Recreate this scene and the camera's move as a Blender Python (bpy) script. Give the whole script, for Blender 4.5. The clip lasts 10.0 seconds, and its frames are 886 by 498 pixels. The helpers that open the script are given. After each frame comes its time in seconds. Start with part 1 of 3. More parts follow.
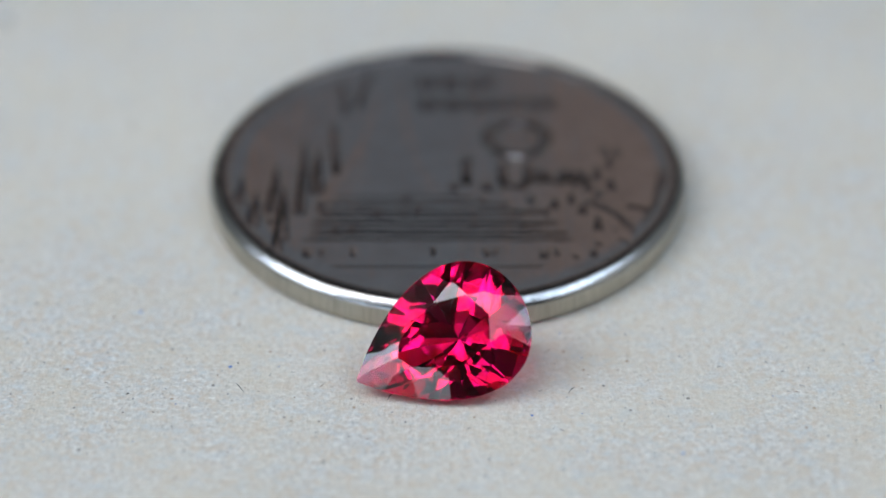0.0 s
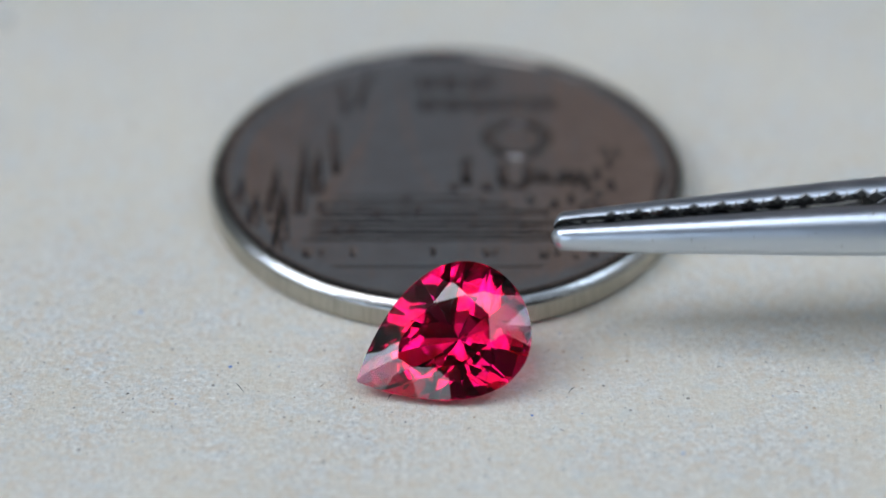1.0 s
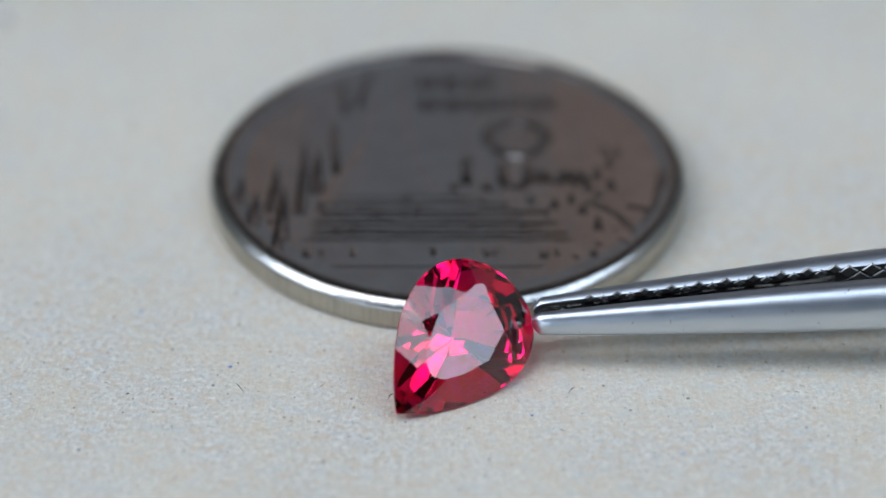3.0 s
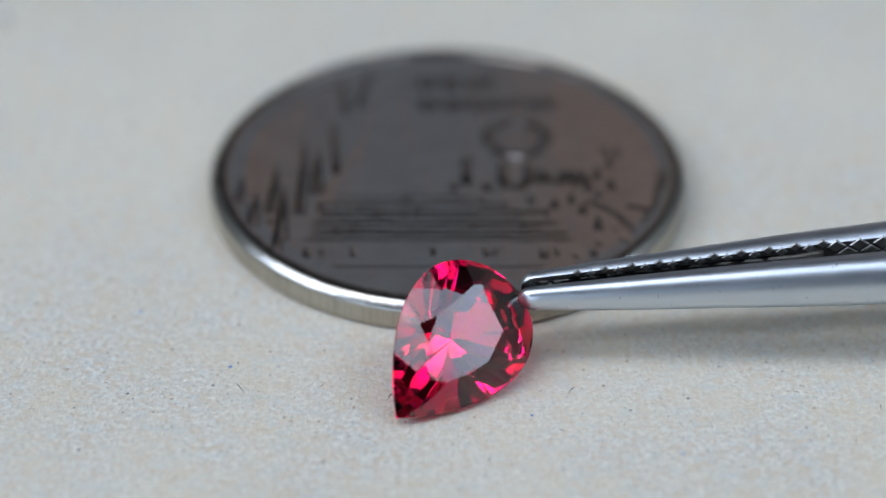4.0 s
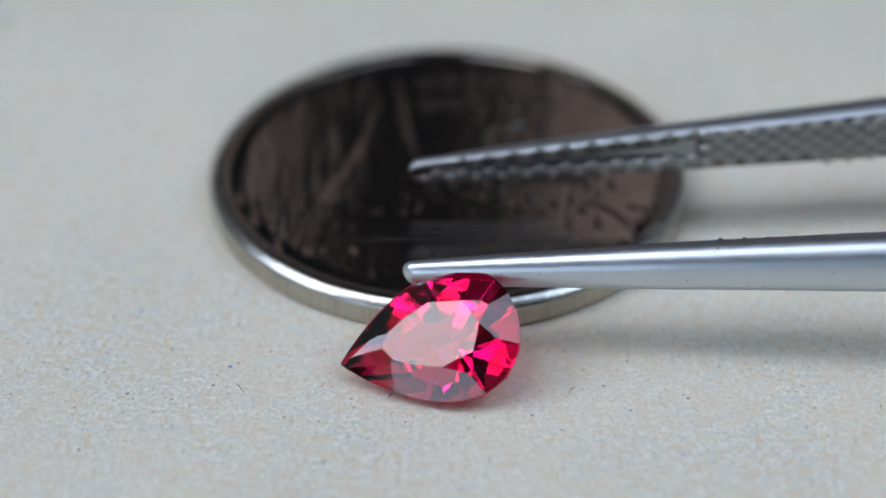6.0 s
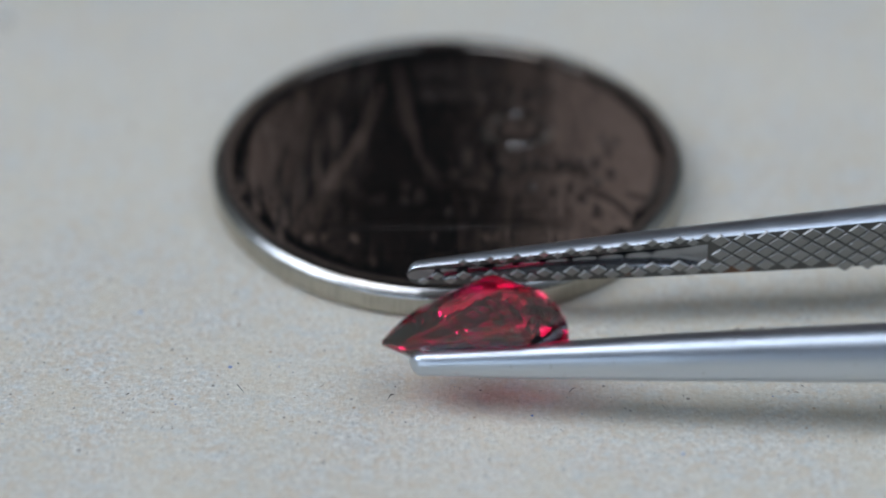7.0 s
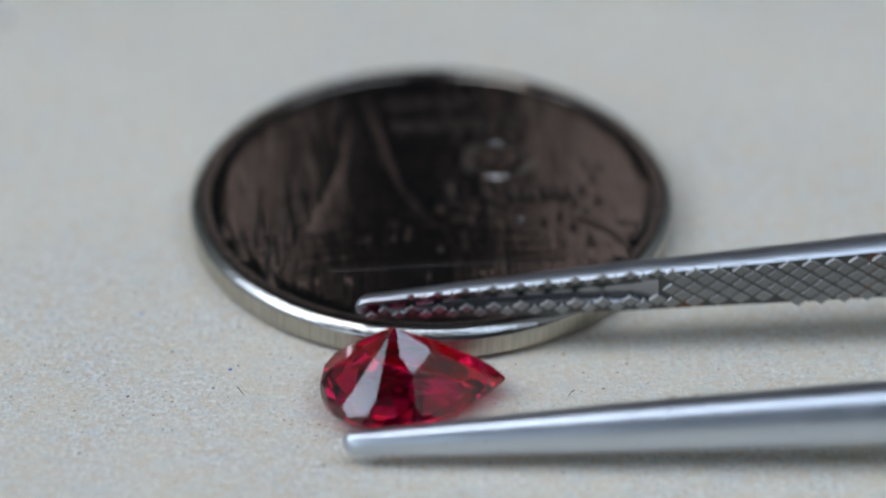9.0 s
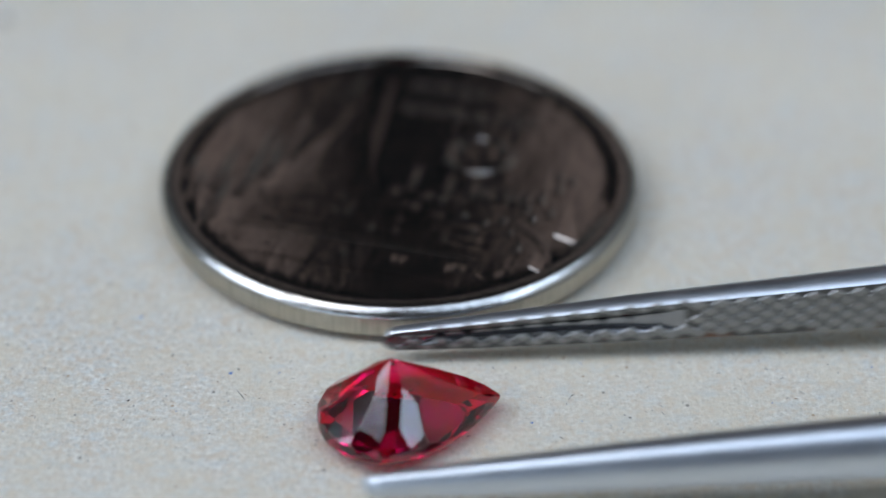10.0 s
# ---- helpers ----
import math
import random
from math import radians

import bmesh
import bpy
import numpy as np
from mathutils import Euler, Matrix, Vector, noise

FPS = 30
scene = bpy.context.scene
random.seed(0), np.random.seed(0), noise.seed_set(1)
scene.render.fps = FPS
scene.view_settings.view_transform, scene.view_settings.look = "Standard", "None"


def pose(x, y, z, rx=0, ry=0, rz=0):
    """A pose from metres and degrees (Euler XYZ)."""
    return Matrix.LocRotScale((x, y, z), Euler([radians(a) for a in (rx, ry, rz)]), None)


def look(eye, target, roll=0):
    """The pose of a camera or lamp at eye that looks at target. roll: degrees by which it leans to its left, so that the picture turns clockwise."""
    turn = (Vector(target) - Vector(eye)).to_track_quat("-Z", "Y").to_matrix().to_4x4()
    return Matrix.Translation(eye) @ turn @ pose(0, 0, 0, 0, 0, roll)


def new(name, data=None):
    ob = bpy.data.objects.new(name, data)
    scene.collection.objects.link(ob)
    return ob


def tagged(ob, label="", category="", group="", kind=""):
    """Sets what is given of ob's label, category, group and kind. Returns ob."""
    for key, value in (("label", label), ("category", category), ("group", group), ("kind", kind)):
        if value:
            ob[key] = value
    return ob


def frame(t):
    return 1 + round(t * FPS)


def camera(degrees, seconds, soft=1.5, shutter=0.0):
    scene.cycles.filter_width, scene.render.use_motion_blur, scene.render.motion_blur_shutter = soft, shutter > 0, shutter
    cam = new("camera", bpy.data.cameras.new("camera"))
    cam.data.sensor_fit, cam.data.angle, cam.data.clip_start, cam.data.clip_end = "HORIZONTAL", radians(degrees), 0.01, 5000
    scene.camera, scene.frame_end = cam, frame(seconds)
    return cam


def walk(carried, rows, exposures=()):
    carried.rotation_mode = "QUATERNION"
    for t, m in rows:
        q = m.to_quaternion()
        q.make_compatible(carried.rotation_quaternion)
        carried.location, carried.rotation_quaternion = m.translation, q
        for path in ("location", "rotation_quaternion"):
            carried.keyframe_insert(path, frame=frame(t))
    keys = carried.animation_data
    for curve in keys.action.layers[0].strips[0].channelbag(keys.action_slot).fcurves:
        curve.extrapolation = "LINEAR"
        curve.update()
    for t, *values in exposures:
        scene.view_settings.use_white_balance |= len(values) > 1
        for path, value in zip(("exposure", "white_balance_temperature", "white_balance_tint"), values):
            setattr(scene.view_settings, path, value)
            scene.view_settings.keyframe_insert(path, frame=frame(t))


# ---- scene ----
def mm(x, y, z, rx=0, ry=0, rz=0):
    """A pose from millimetres and degrees."""
    return pose(x / 1000, y / 1000, z / 1000, rx, ry, rz)


# ---- camera: a macro lens on a stand ----
cam = camera(20.0, 10.0, soft=1.5, shutter=0.4)
cam.data.dof.use_dof = True
cam.data.dof.focus_distance = 0.0968
cam.data.dof.aperture_fstop = 21.0
EYE = mm(0, -85.63, 60.3, 90 - 35.15, 0, 0)
walk(cam, [(0.0, EYE), (10.0, EYE)], exposures=[(0.0, 0.66), (0.5, 0.62), (4.5, 0.62), (5.4, 0.61), (6.4, 0.52), (7.0, 0.44), (7.5, 0.54), (8.5, 0.55), (9.0, 0.52), (9.5, 0.56), (10.0, 0.56)])

# ---- light: bright cloudy sky, and lamps added in the wide openings of an invented porch ----
world = bpy.data.worlds.new("sky")
scene.world = world
world.use_nodes = True
wn = world.node_tree
sky = wn.nodes.new("ShaderNodeTexSky")
sky.sky_type = "NISHITA"
sky.sun_disc = False
sky.sun_elevation = radians(62)
sky.sun_rotation = radians(-100)
sky.dust_density = 3.0
wn.nodes["Background"].inputs["Strength"].default_value = 0.10
wn.links.new(sky.outputs[0], wn.nodes["Background"].inputs["Color"])
sun_data = bpy.data.lights.new("sun", "SUN")
sun_data.energy = 0.25
sun_data.angle = radians(40)
sun_data.color = (0.80, 0.90, 1.0)
sun = new("sun", sun_data)
sun.matrix_world = look((-0.462, -0.081, 0.883), (0, 0, 0))


def added_light(name, eye, inward, width, height, radiance):
    """An area lamp added in an opening of the invented porch, standing in for sky."""
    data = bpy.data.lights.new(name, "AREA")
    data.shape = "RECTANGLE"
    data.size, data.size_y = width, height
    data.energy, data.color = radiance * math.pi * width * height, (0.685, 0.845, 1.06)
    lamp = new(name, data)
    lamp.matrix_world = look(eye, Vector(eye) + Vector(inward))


# added lamps, sized and placed by the bright reflections wanted in the gem
added_light("added_west_light", (-1.66, -0.35, 1.65), (1, 0, 0), 1.30, 1.60, 2.6)
added_light("added_west_corner_light", (-1.66, -2.05, 0.73), (1, 0, 0), 0.90, 1.26, 1.0)
added_light("added_east_light", (1.56, -0.36, 1.975), (-1, 0, 0), 1.52, 1.05, 2.8)
added_light("added_south_light", (-1.035, -2.62, 0.73), (0, 1, 0), 1.17, 1.26, 1.0)
added_light("added_roof_light", (0.025, -0.34, 2.61), (0, 0, -1), 2.85, 0.56, 1.5)
added_light("added_roof_west_light", (-0.85, -1.01, 2.61), (0, 0, -1), 1.10, 0.78, 1.5)
added_light("added_roof_east_light", (0.975, -1.01, 2.61), (0, 0, -1), 0.95, 0.78, 1.5)


# ---- materials ----
class Nodes:
    """A small shorthand for node materials; coordinates are in millimetres of the object."""

    def __init__(self, name):
        self.mat = bpy.data.materials.new(name)
        self.mat.use_nodes = True
        self.t = self.mat.node_tree
        self.bsdf = self.t.nodes["Principled BSDF"]
        self.co = self.t.nodes.new("ShaderNodeTexCoord").outputs["Object"]

    def link(self, a, b):
        self.t.links.new(a, b)

    def coords(self, sx=1000.0, sy=1000.0, sz=1000.0):
        n = self.t.nodes.new("ShaderNodeMapping")
        n.inputs["Scale"].default_value = (sx, sy, sz)
        self.link(self.co, n.inputs["Vector"])
        return n.outputs["Vector"]

    def noise(self, vec, scale, detail=4.0, rough=0.6, warp=0.0):
        n = self.t.nodes.new("ShaderNodeTexNoise")
        n.inputs["Scale"].default_value = scale
        n.inputs["Detail"].default_value = detail
        n.inputs["Roughness"].default_value = rough
        n.inputs["Distortion"].default_value = warp
        self.link(vec, n.inputs["Vector"])
        return n.outputs["Fac"]

    def cells(self, vec, scale):
        n = self.t.nodes.new("ShaderNodeTexVoronoi")
        n.inputs["Scale"].default_value = scale
        self.link(vec, n.inputs["Vector"])
        return n.outputs["Distance"], n.outputs["Color"]

    def ramp(self, fac, *stops):
        n = self.t.nodes.new("ShaderNodeValToRGB")
        els = n.color_ramp.elements
        while len(els) < len(stops):
            els.new(0.5)
        for el, (at, col) in zip(els, stops):
            el.position = at
            el.color = (*col, 1) if len(col) == 3 else (col[0], col[0], col[0], 1)
        self.link(fac, n.inputs["Fac"])
        return n.outputs["Color"]

    def mix(self, fac, a, b, mode="MIX"):
        n = self.t.nodes.new("ShaderNodeMix")
        n.data_type, n.blend_type = "RGBA", mode
        for socket, v in ((n.inputs[0], fac), (n.inputs[6], a), (n.inputs[7], b)):
            if isinstance(v, (int, float)):
                socket.default_value = v
            elif isinstance(v, tuple):
                socket.default_value = (*v, 1)
            else:
                self.link(v, socket)
        return n.outputs[2]

    def math(self, op, a, b):
        n = self.t.nodes.new("ShaderNodeMath")
        n.operation = op
        for socket, v in zip(n.inputs, (a, b)):
            if isinstance(v, (int, float)):
                socket.default_value = v
            else:
                self.link(v, socket)
        return n.outputs[0]

    def bump(self, height, strength, distance):
        n = self.t.nodes.new("ShaderNodeBump")
        n.inputs["Strength"].default_value = strength
        n.inputs["Distance"].default_value = distance
        self.link(height, n.inputs["Height"])
        self.link(n.outputs["Normal"], self.bsdf.inputs["Normal"])

    def set(self, **values):
        for key, v in values.items():
            socket = self.bsdf.inputs[key.replace("_", " ")]
            if isinstance(v, tuple):
                socket.default_value = (*v, 1)
            elif isinstance(v, (int, float)):
                socket.default_value = v
            else:
                self.link(v, socket)


def paper_material():
    m = Nodes("recycled_paper")
    co = m.coords()
    fine = m.noise(co, 4.6, 5, 0.72)
    fibre = m.noise(m.coords(2600, 900, 1000), 1.6, 4, 0.65, 0.8)
    cloud = m.noise(co, 0.35, 3, 0.5)
    wide = m.noise(co, 0.06, 2, 0.5)
    col = m.ramp(fine, (0.32, (0.252, 0.219, 0.166)), (0.43, (0.573, 0.534, 0.458)), (0.54, (0.710, 0.682, 0.612)), (0.67, (0.903, 0.886, 0.815)))
    col = m.mix(m.math("MULTIPLY", fibre, 0.3), col, (0.682, 0.677, 0.621))
    col = m.mix(m.ramp(m.noise(co, 1.9, 4, 0.7), (0.46, (0.0,)), (0.62, (0.62,))), col, (0.604, 0.489, 0.357))
    col = m.mix(m.ramp(m.noise(m.coords(900, 1300, 1000), 2.3, 3, 0.7), (0.52, (0.0,)), (0.66, (0.66,))), col, (0.587, 0.621, 0.602))
    col = m.mix(m.ramp(cloud, (0.40, (0.0,)), (0.66, (0.50,))), col, (0.678, 0.601, 0.458))
    col = m.mix(m.ramp(wide, (0.42, (0.0,)), (0.62, (0.40,))), col, (0.735, 0.677, 0.554))
    col = m.mix(m.ramp(m.noise(co, 0.95, 3, 0.6), (0.50, (0.0,)), (0.66, (0.22,))), col, (0.651, 0.534, 0.388))
    col = m.mix(m.ramp(m.noise(m.coords(800, 1000, 1000), 1.15, 3, 0.6), (0.52, (0.0,)), (0.68, (0.30,))), col, (0.546, 0.601, 0.604))
    # stray coloured fibres and dark grains in the pulp
    for scale, size, share, tint in ((1.3, 0.10, 0.16, (0.105, 0.087, 0.070)), (3.6, 0.20, 0.10, (0.168, 0.153, 0.141)), (4.4, 0.22, 0.08, (0.903, 0.886, 0.846)), (0.9, 0.09, 0.12, (0.126, 0.255, 0.503)), (1.7, 0.13, 0.16, (0.378, 0.244, 0.131))):
        d, c = m.cells(co, scale)
        near = m.math("LESS_THAN", d, size)
        pick = m.math("LESS_THAN", c, share)
        col = m.mix(m.math("MULTIPLY", m.math("MULTIPLY", near, pick), 0.65), col, tint)
    m.set(Base_Color=col, Roughness=0.9, Specular_IOR_Level=0.2)
    h = m.math("ADD", m.math("MULTIPLY", fine, 0.6), m.math("MULTIPLY", fibre, 0.5))
    m.bump(h, 0.75, 0.00013)
    return m.mat


def coin_material():
    m = Nodes("worn_nickel")
    co = m.coords()
    grime = m.noise(co, 0.9, 5, 0.65)
    fine = m.noise(co, 9.0, 3, 0.6)
    scratch = m.noise(m.coords(5000, 260, 1000), 1.1, 3, 0.6)
    col = m.mix(m.ramp(grime, (0.35, (0.0,)), (0.75, (1.0,))), (0.53, 0.495, 0.465), (0.44, 0.395, 0.365))
    m.set(Base_Color=col, Metallic=1.0, Roughness=m.ramp(grime, (0.3, (0.085,)), (0.75, (0.15,))))
    dents = m.noise(m.coords(1000, 330, 1000), 0.75, 2, 0.45, 0.5)
    h = m.math("ADD", m.math("MULTIPLY", dents, 1.0), m.math("MULTIPLY", m.math("ADD", fine, scratch), 0.09))
    m.bump(h, 0.15, 0.00012)
    return m.mat


def coin_rim_material():
    m = Nodes("satin_coin_rim")
    co = m.coords()
    worn = m.noise(co, 1.6, 5, 0.7)
    nicks = m.noise(co, 7.0, 3, 0.6)
    m.set(Base_Color=m.mix(worn, (0.52, 0.51, 0.49), (0.36, 0.35, 0.335)), Metallic=1.0, Roughness=m.ramp(worn, (0.3, (0.12,)), (0.7, (0.24,))))
    m.bump(m.math("ADD", worn, m.math("MULTIPLY", nicks, 0.4)), 0.22, 0.00010)
    return m.mat


def coin_edge_material():
    m = Nodes("brushed_coin_edge")
    grain = m.noise(m.coords(4200, 4200, 260), 1.4, 4, 0.65)
    stain = m.noise(m.coords(), 0.6, 3, 0.6)
    col = m.mix(stain, (0.60, 0.57, 0.50), (0.42, 0.39, 0.32))
    m.set(Base_Color=m.mix(m.ramp(grain, (0.35, (0.5,)), (0.6, (0.0,))), col, (0.30, 0.27, 0.22)), Metallic=1.0, Roughness=0.36)
    m.bump(grain, 0.25, 0.00008)
    return m.mat


def steel_material(name, tint, rough, rusty=False):
    m = Nodes(name)
    brush = m.noise(m.coords(120, 5000, 5000), 1.5, 4, 0.6)
    pits = m.noise(m.coords(), 3.5, 4, 0.7)
    dust = m.noise(m.coords(), 0.8, 3, 0.6)
    col = m.mix(m.ramp(pits, (0.27, (1.0,)), (0.34, (0.0,))), tint, (0.20, 0.19, 0.18))
    if rusty:
        col = m.mix(m.ramp(m.noise(m.coords(420, 420, 420), 1.0, 4, 0.65), (0.60, (0.0,)), (0.68, (0.6,))), col, (0.22, 0.10, 0.05))
    m.set(Base_Color=col, Metallic=1.0, Roughness=m.ramp(dust, (0.3, (rough * 0.92,)), (0.7, (rough * 1.08,))))
    m.bump(m.math("ADD", m.math("MULTIPLY", brush, 0.5), pits), 0.05, 0.00004)
    return m.mat


def gem_material():
    m = Nodes("pinkish_red_gemstone")
    co = m.coords()
    silk = m.noise(co, 1.1, 3, 0.6)
    m.set(Base_Color=m.mix(m.ramp(silk, (0.38, (0.0,)), (0.60, (1.0,))), (0.98, 0.003, 0.150), (0.95, 0.003, 0.026)), Roughness=0.0, IOR=1.76, Transmission_Weight=1.0)
    return m.mat


def plain_material(name, a, b, scale, rough, relief):
    m = Nodes(name)
    co = m.coords(1, 1, 1)
    n = m.noise(co, scale, 5, 0.65)
    big = m.noise(co, scale * 0.12, 3, 0.5)
    m.set(Base_Color=m.mix(big, m.mix(n, a, b), b), Roughness=rough)
    m.bump(n, 0.4, relief)
    return m.mat


PAPER = paper_material()
COIN = coin_material()
COIN_EDGE = coin_edge_material()
COIN_RIM = coin_rim_material()
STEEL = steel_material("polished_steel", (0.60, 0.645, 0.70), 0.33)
# shade between the arms is put into the dark GRIP and HOLLOW tints
GRIP = steel_material("shaded_knurled_steel", (0.12, 0.12, 0.118), 0.50, True)
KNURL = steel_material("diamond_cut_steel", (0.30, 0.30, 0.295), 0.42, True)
HOLLOW = steel_material("shaded_hollow_steel", (0.30, 0.31, 0.33), 0.20)
GEM = gem_material()
# colours of the added surroundings, set for their mirror images and bounced light
PLASTER = plain_material("brown_plaster", (0.94, 0.68, 0.56), (0.46, 0.31, 0.24), 22, 0.85, 0.004)
DADO = plain_material("dark_dado_paint", (0.10, 0.08, 0.07), (0.06, 0.05, 0.045), 12, 0.6, 0.002)
PALE_PLASTER = plain_material("pale_plaster", (0.74, 0.71, 0.64), (0.60, 0.57, 0.50), 16, 0.85, 0.003)
DARK_WOOD = plain_material("dark_wood", (0.075, 0.055, 0.045), (0.04, 0.03, 0.026), 14, 0.7, 0.002)
GREY_PANEL = plain_material("grey_panel_paint", (0.62, 0.60, 0.60), (0.34, 0.33, 0.33), 30, 0.6, 0.001)
SOIL = plain_material("garden_soil", (0.11, 0.10, 0.06), (0.07, 0.09, 0.04), 6, 0.95, 0.02)
TABLE_WOOD = plain_material("table_wood", (0.30, 0.20, 0.12), (0.22, 0.14, 0.08), 20, 0.5, 0.001)
DARK_LINT = plain_material("dark_lint", (0.03, 0.028, 0.028), (0.05, 0.045, 0.04), 3000, 0.9, 0.00001)
BLUE_LINT = plain_material("blue_lint", (0.05, 0.15, 0.45), (0.08, 0.18, 0.42), 3000, 0.9, 0.00001)
BROWN_LINT = plain_material("brown_lint", (0.20, 0.12, 0.06), (0.28, 0.17, 0.09), 3000, 0.9, 0.00001)
CLOTH = plain_material("dark_cloth", (0.013, 0.012, 0.013), (0.008, 0.008, 0.009), 40, 0.95, 0.002)


# ---- shorthand for meshes ----
def part(name, bm, material, parent=None, label="", smooth=0.0, unit=0.001, outward=False):
    """Links a bmesh, drawn in millimetres unless unit says otherwise, as one mesh object."""
    if not outward:
        bmesh.ops.recalc_face_normals(bm, faces=bm.faces)
    bmesh.ops.scale(bm, vec=(unit,) * 3, verts=bm.verts)
    me = bpy.data.meshes.new(name)
    if smooth:
        for f in bm.faces:
            f.smooth = True
        for e in bm.edges:
            if len(e.link_faces) == 2 and e.calc_face_angle(0) > radians(smooth):
                e.smooth = False
    bm.to_mesh(me)
    bm.free()
    for mat in (material if isinstance(material, (list, tuple)) else [material]):
        me.materials.append(mat)
    ob = new(name, me)
    ob.parent = parent
    return tagged(ob, label)


def add_box(bm, x0, x1, y0, y1, z0, z1, bevel=0.0):
    made = bmesh.ops.create_cube(bm, size=1, matrix=Matrix.Translation(((x0 + x1) / 2, (y0 + y1) / 2, (z0 + z1) / 2)) @ Matrix.Diagonal((x1 - x0, y1 - y0, z1 - z0, 1)))
    if bevel:
        edges = {e for v in made["verts"] for e in v.link_edges}
        bmesh.ops.bevel(bm, geom=list(edges), offset=bevel, segments=2, affect="EDGES", profile=0.6)


def box(name, dims, material, parent=None, label="", bevel=0.0):
    bm = bmesh.new()
    add_box(bm, *dims, bevel)
    return part(name, bm, material, parent, label, unit=1.0)


# ---- an added porch that shapes light and mirror images: never in view, only mirrored ----
tagged(box("ground", (-150, 150, -150, 150, -0.80, -0.752), SOIL), "bare garden soil with thin grass", "ground", kind="structure")
wall_north = tagged(box("wall_north", (-1.8, 1.7, 2.2, 2.4, -0.752, 2.6), DADO), "added unseen dark wall with a brown field to be mirrored", "wall", kind="structure")
# brown only where the coin's face mirrors it, dark beside it for the rim
box("plaster_field", (-0.56, 0.56, 2.178, 2.2, 0.66, 2.02), PLASTER, wall_north, "rough brown field added for the coin to mirror")
# the last piece is added to darken the middle of the gem's reflections
for dims in ((-1.8, 1.7, -0.056, 2.4), (-1.8, 1.7, -2.6, -1.424), (-1.8, -1.402, -1.422, -0.058), (1.452, 1.7, -1.422, -0.058), (-0.298, 0.498, -1.422, -0.622)):
    tagged(box("ceiling", (*dims, 2.603, 2.7), DARK_WOOD), "added unseen dark ceiling that limits the light from above", "ceiling", kind="structure")
tagged(box("floor", (-1.8, 1.7, -2.8, 2.4, -0.752, -0.748), DADO), "added unseen dark paved floor", "floor", kind="structure")
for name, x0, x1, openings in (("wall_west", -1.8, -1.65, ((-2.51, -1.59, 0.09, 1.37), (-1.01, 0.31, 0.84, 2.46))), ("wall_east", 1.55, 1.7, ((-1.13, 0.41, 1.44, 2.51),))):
    side = tagged(new(name), "added unseen side wall with wide openings that shape the light", "wall", kind="structure")
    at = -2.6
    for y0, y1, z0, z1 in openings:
        # pale panels are added as bounce, dark ones to keep reflections dark
        box("panel", (x0, x1, at, y0, -0.748, 2.6), DADO, side, "added dark pier that keeps reflections dark")
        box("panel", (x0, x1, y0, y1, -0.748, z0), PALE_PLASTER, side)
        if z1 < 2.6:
            box("panel", (x0, x1, y0, y1, z1, 2.6), DADO, side, "added dark head of the opening")
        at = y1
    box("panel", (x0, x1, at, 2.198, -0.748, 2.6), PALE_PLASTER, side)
tagged(box("wall_south", (-1.8, -0.44, -2.8, -2.63, -0.748, 0.09), PALE_PLASTER), "added low pale parapet, out of view", "parapet", kind="structure")
tagged(box("wall_south_pier", (-0.438, 1.7, -2.8, -2.63, -0.748, 1.378), DADO), "added dark wall beside an opening, out of view", "wall", kind="structure")
# grey panel added out of view to tone the middle of the coin's reflection
tagged(box("grey_mirror_panel", (-0.16, 0.085, 2.165, 2.197, -0.746, 2.40), GREY_PANEL, bevel=0.004), "unseen grey panel added for the coin's mirror image", "door", kind="structure")
tagged(box("wall_south_lintel", (-1.8, 1.7, -2.8, -2.63, 1.38, 2.6), DADO), "added dark lintel that keeps the gem's reflections dark", "lintel", kind="structure")
tagged(box("baseboard", (-1.645, 1.545, 2.18, 2.198, -0.746, 0.655), DADO), "added dark band along the unseen wall", "dado", kind="structure")
table = tagged(new("table"), "plain wooden table under the paper sheet", "table")
table.location = (0, 0, -0.752)
box("tabletop", (-0.45, 0.45, -0.32, 0.32, 0.722, 0.7495), TABLE_WOOD, table, bevel=0.003)
for lx in (-0.4, 0.4):
    for ly in (-0.27, 0.27):
        box("leg", (lx - 0.025, lx + 0.025, ly - 0.025, ly + 0.025, 0, 0.722), TABLE_WOOD, table, bevel=0.003)


def make_dark_sheet():
    """An added dark sheet before the wall; it only gives the coin's dark mirror image."""
    cur = tagged(new("curtain"), "unseen dark sheet added for the dark mirror image in the coin", "curtain")
    bm = bmesh.new()
    cols = []
    for i in range(25):
        x = -0.135 + 0.27 * i / 24
        y = 0.012 * math.sin(i * 1.9)
        cols.append([bm.verts.new(v) for v in ((x, y, -0.7), (x, y, 2.45), (x, y + 0.004, 2.45), (x, y + 0.004, -0.7))])
    for a, b in zip(cols, cols[1:]):
        for j in range(4):
            bm.faces.new((a[j], b[j], b[(j + 1) % 4], a[(j + 1) % 4]))
    bm.faces.new(cols[0]), bm.faces.new(cols[-1])
    part("cloth", bm, CLOTH, cur, unit=1.0, smooth=60)
    return cur


curtain = make_dark_sheet()
tagged(box("trim", (-1.0, 0.6, 2.105, 2.135, 2.45, 2.48), DARK_WOOD), "dark rail added to carry the unseen dark sheet", "rail", kind="structure")


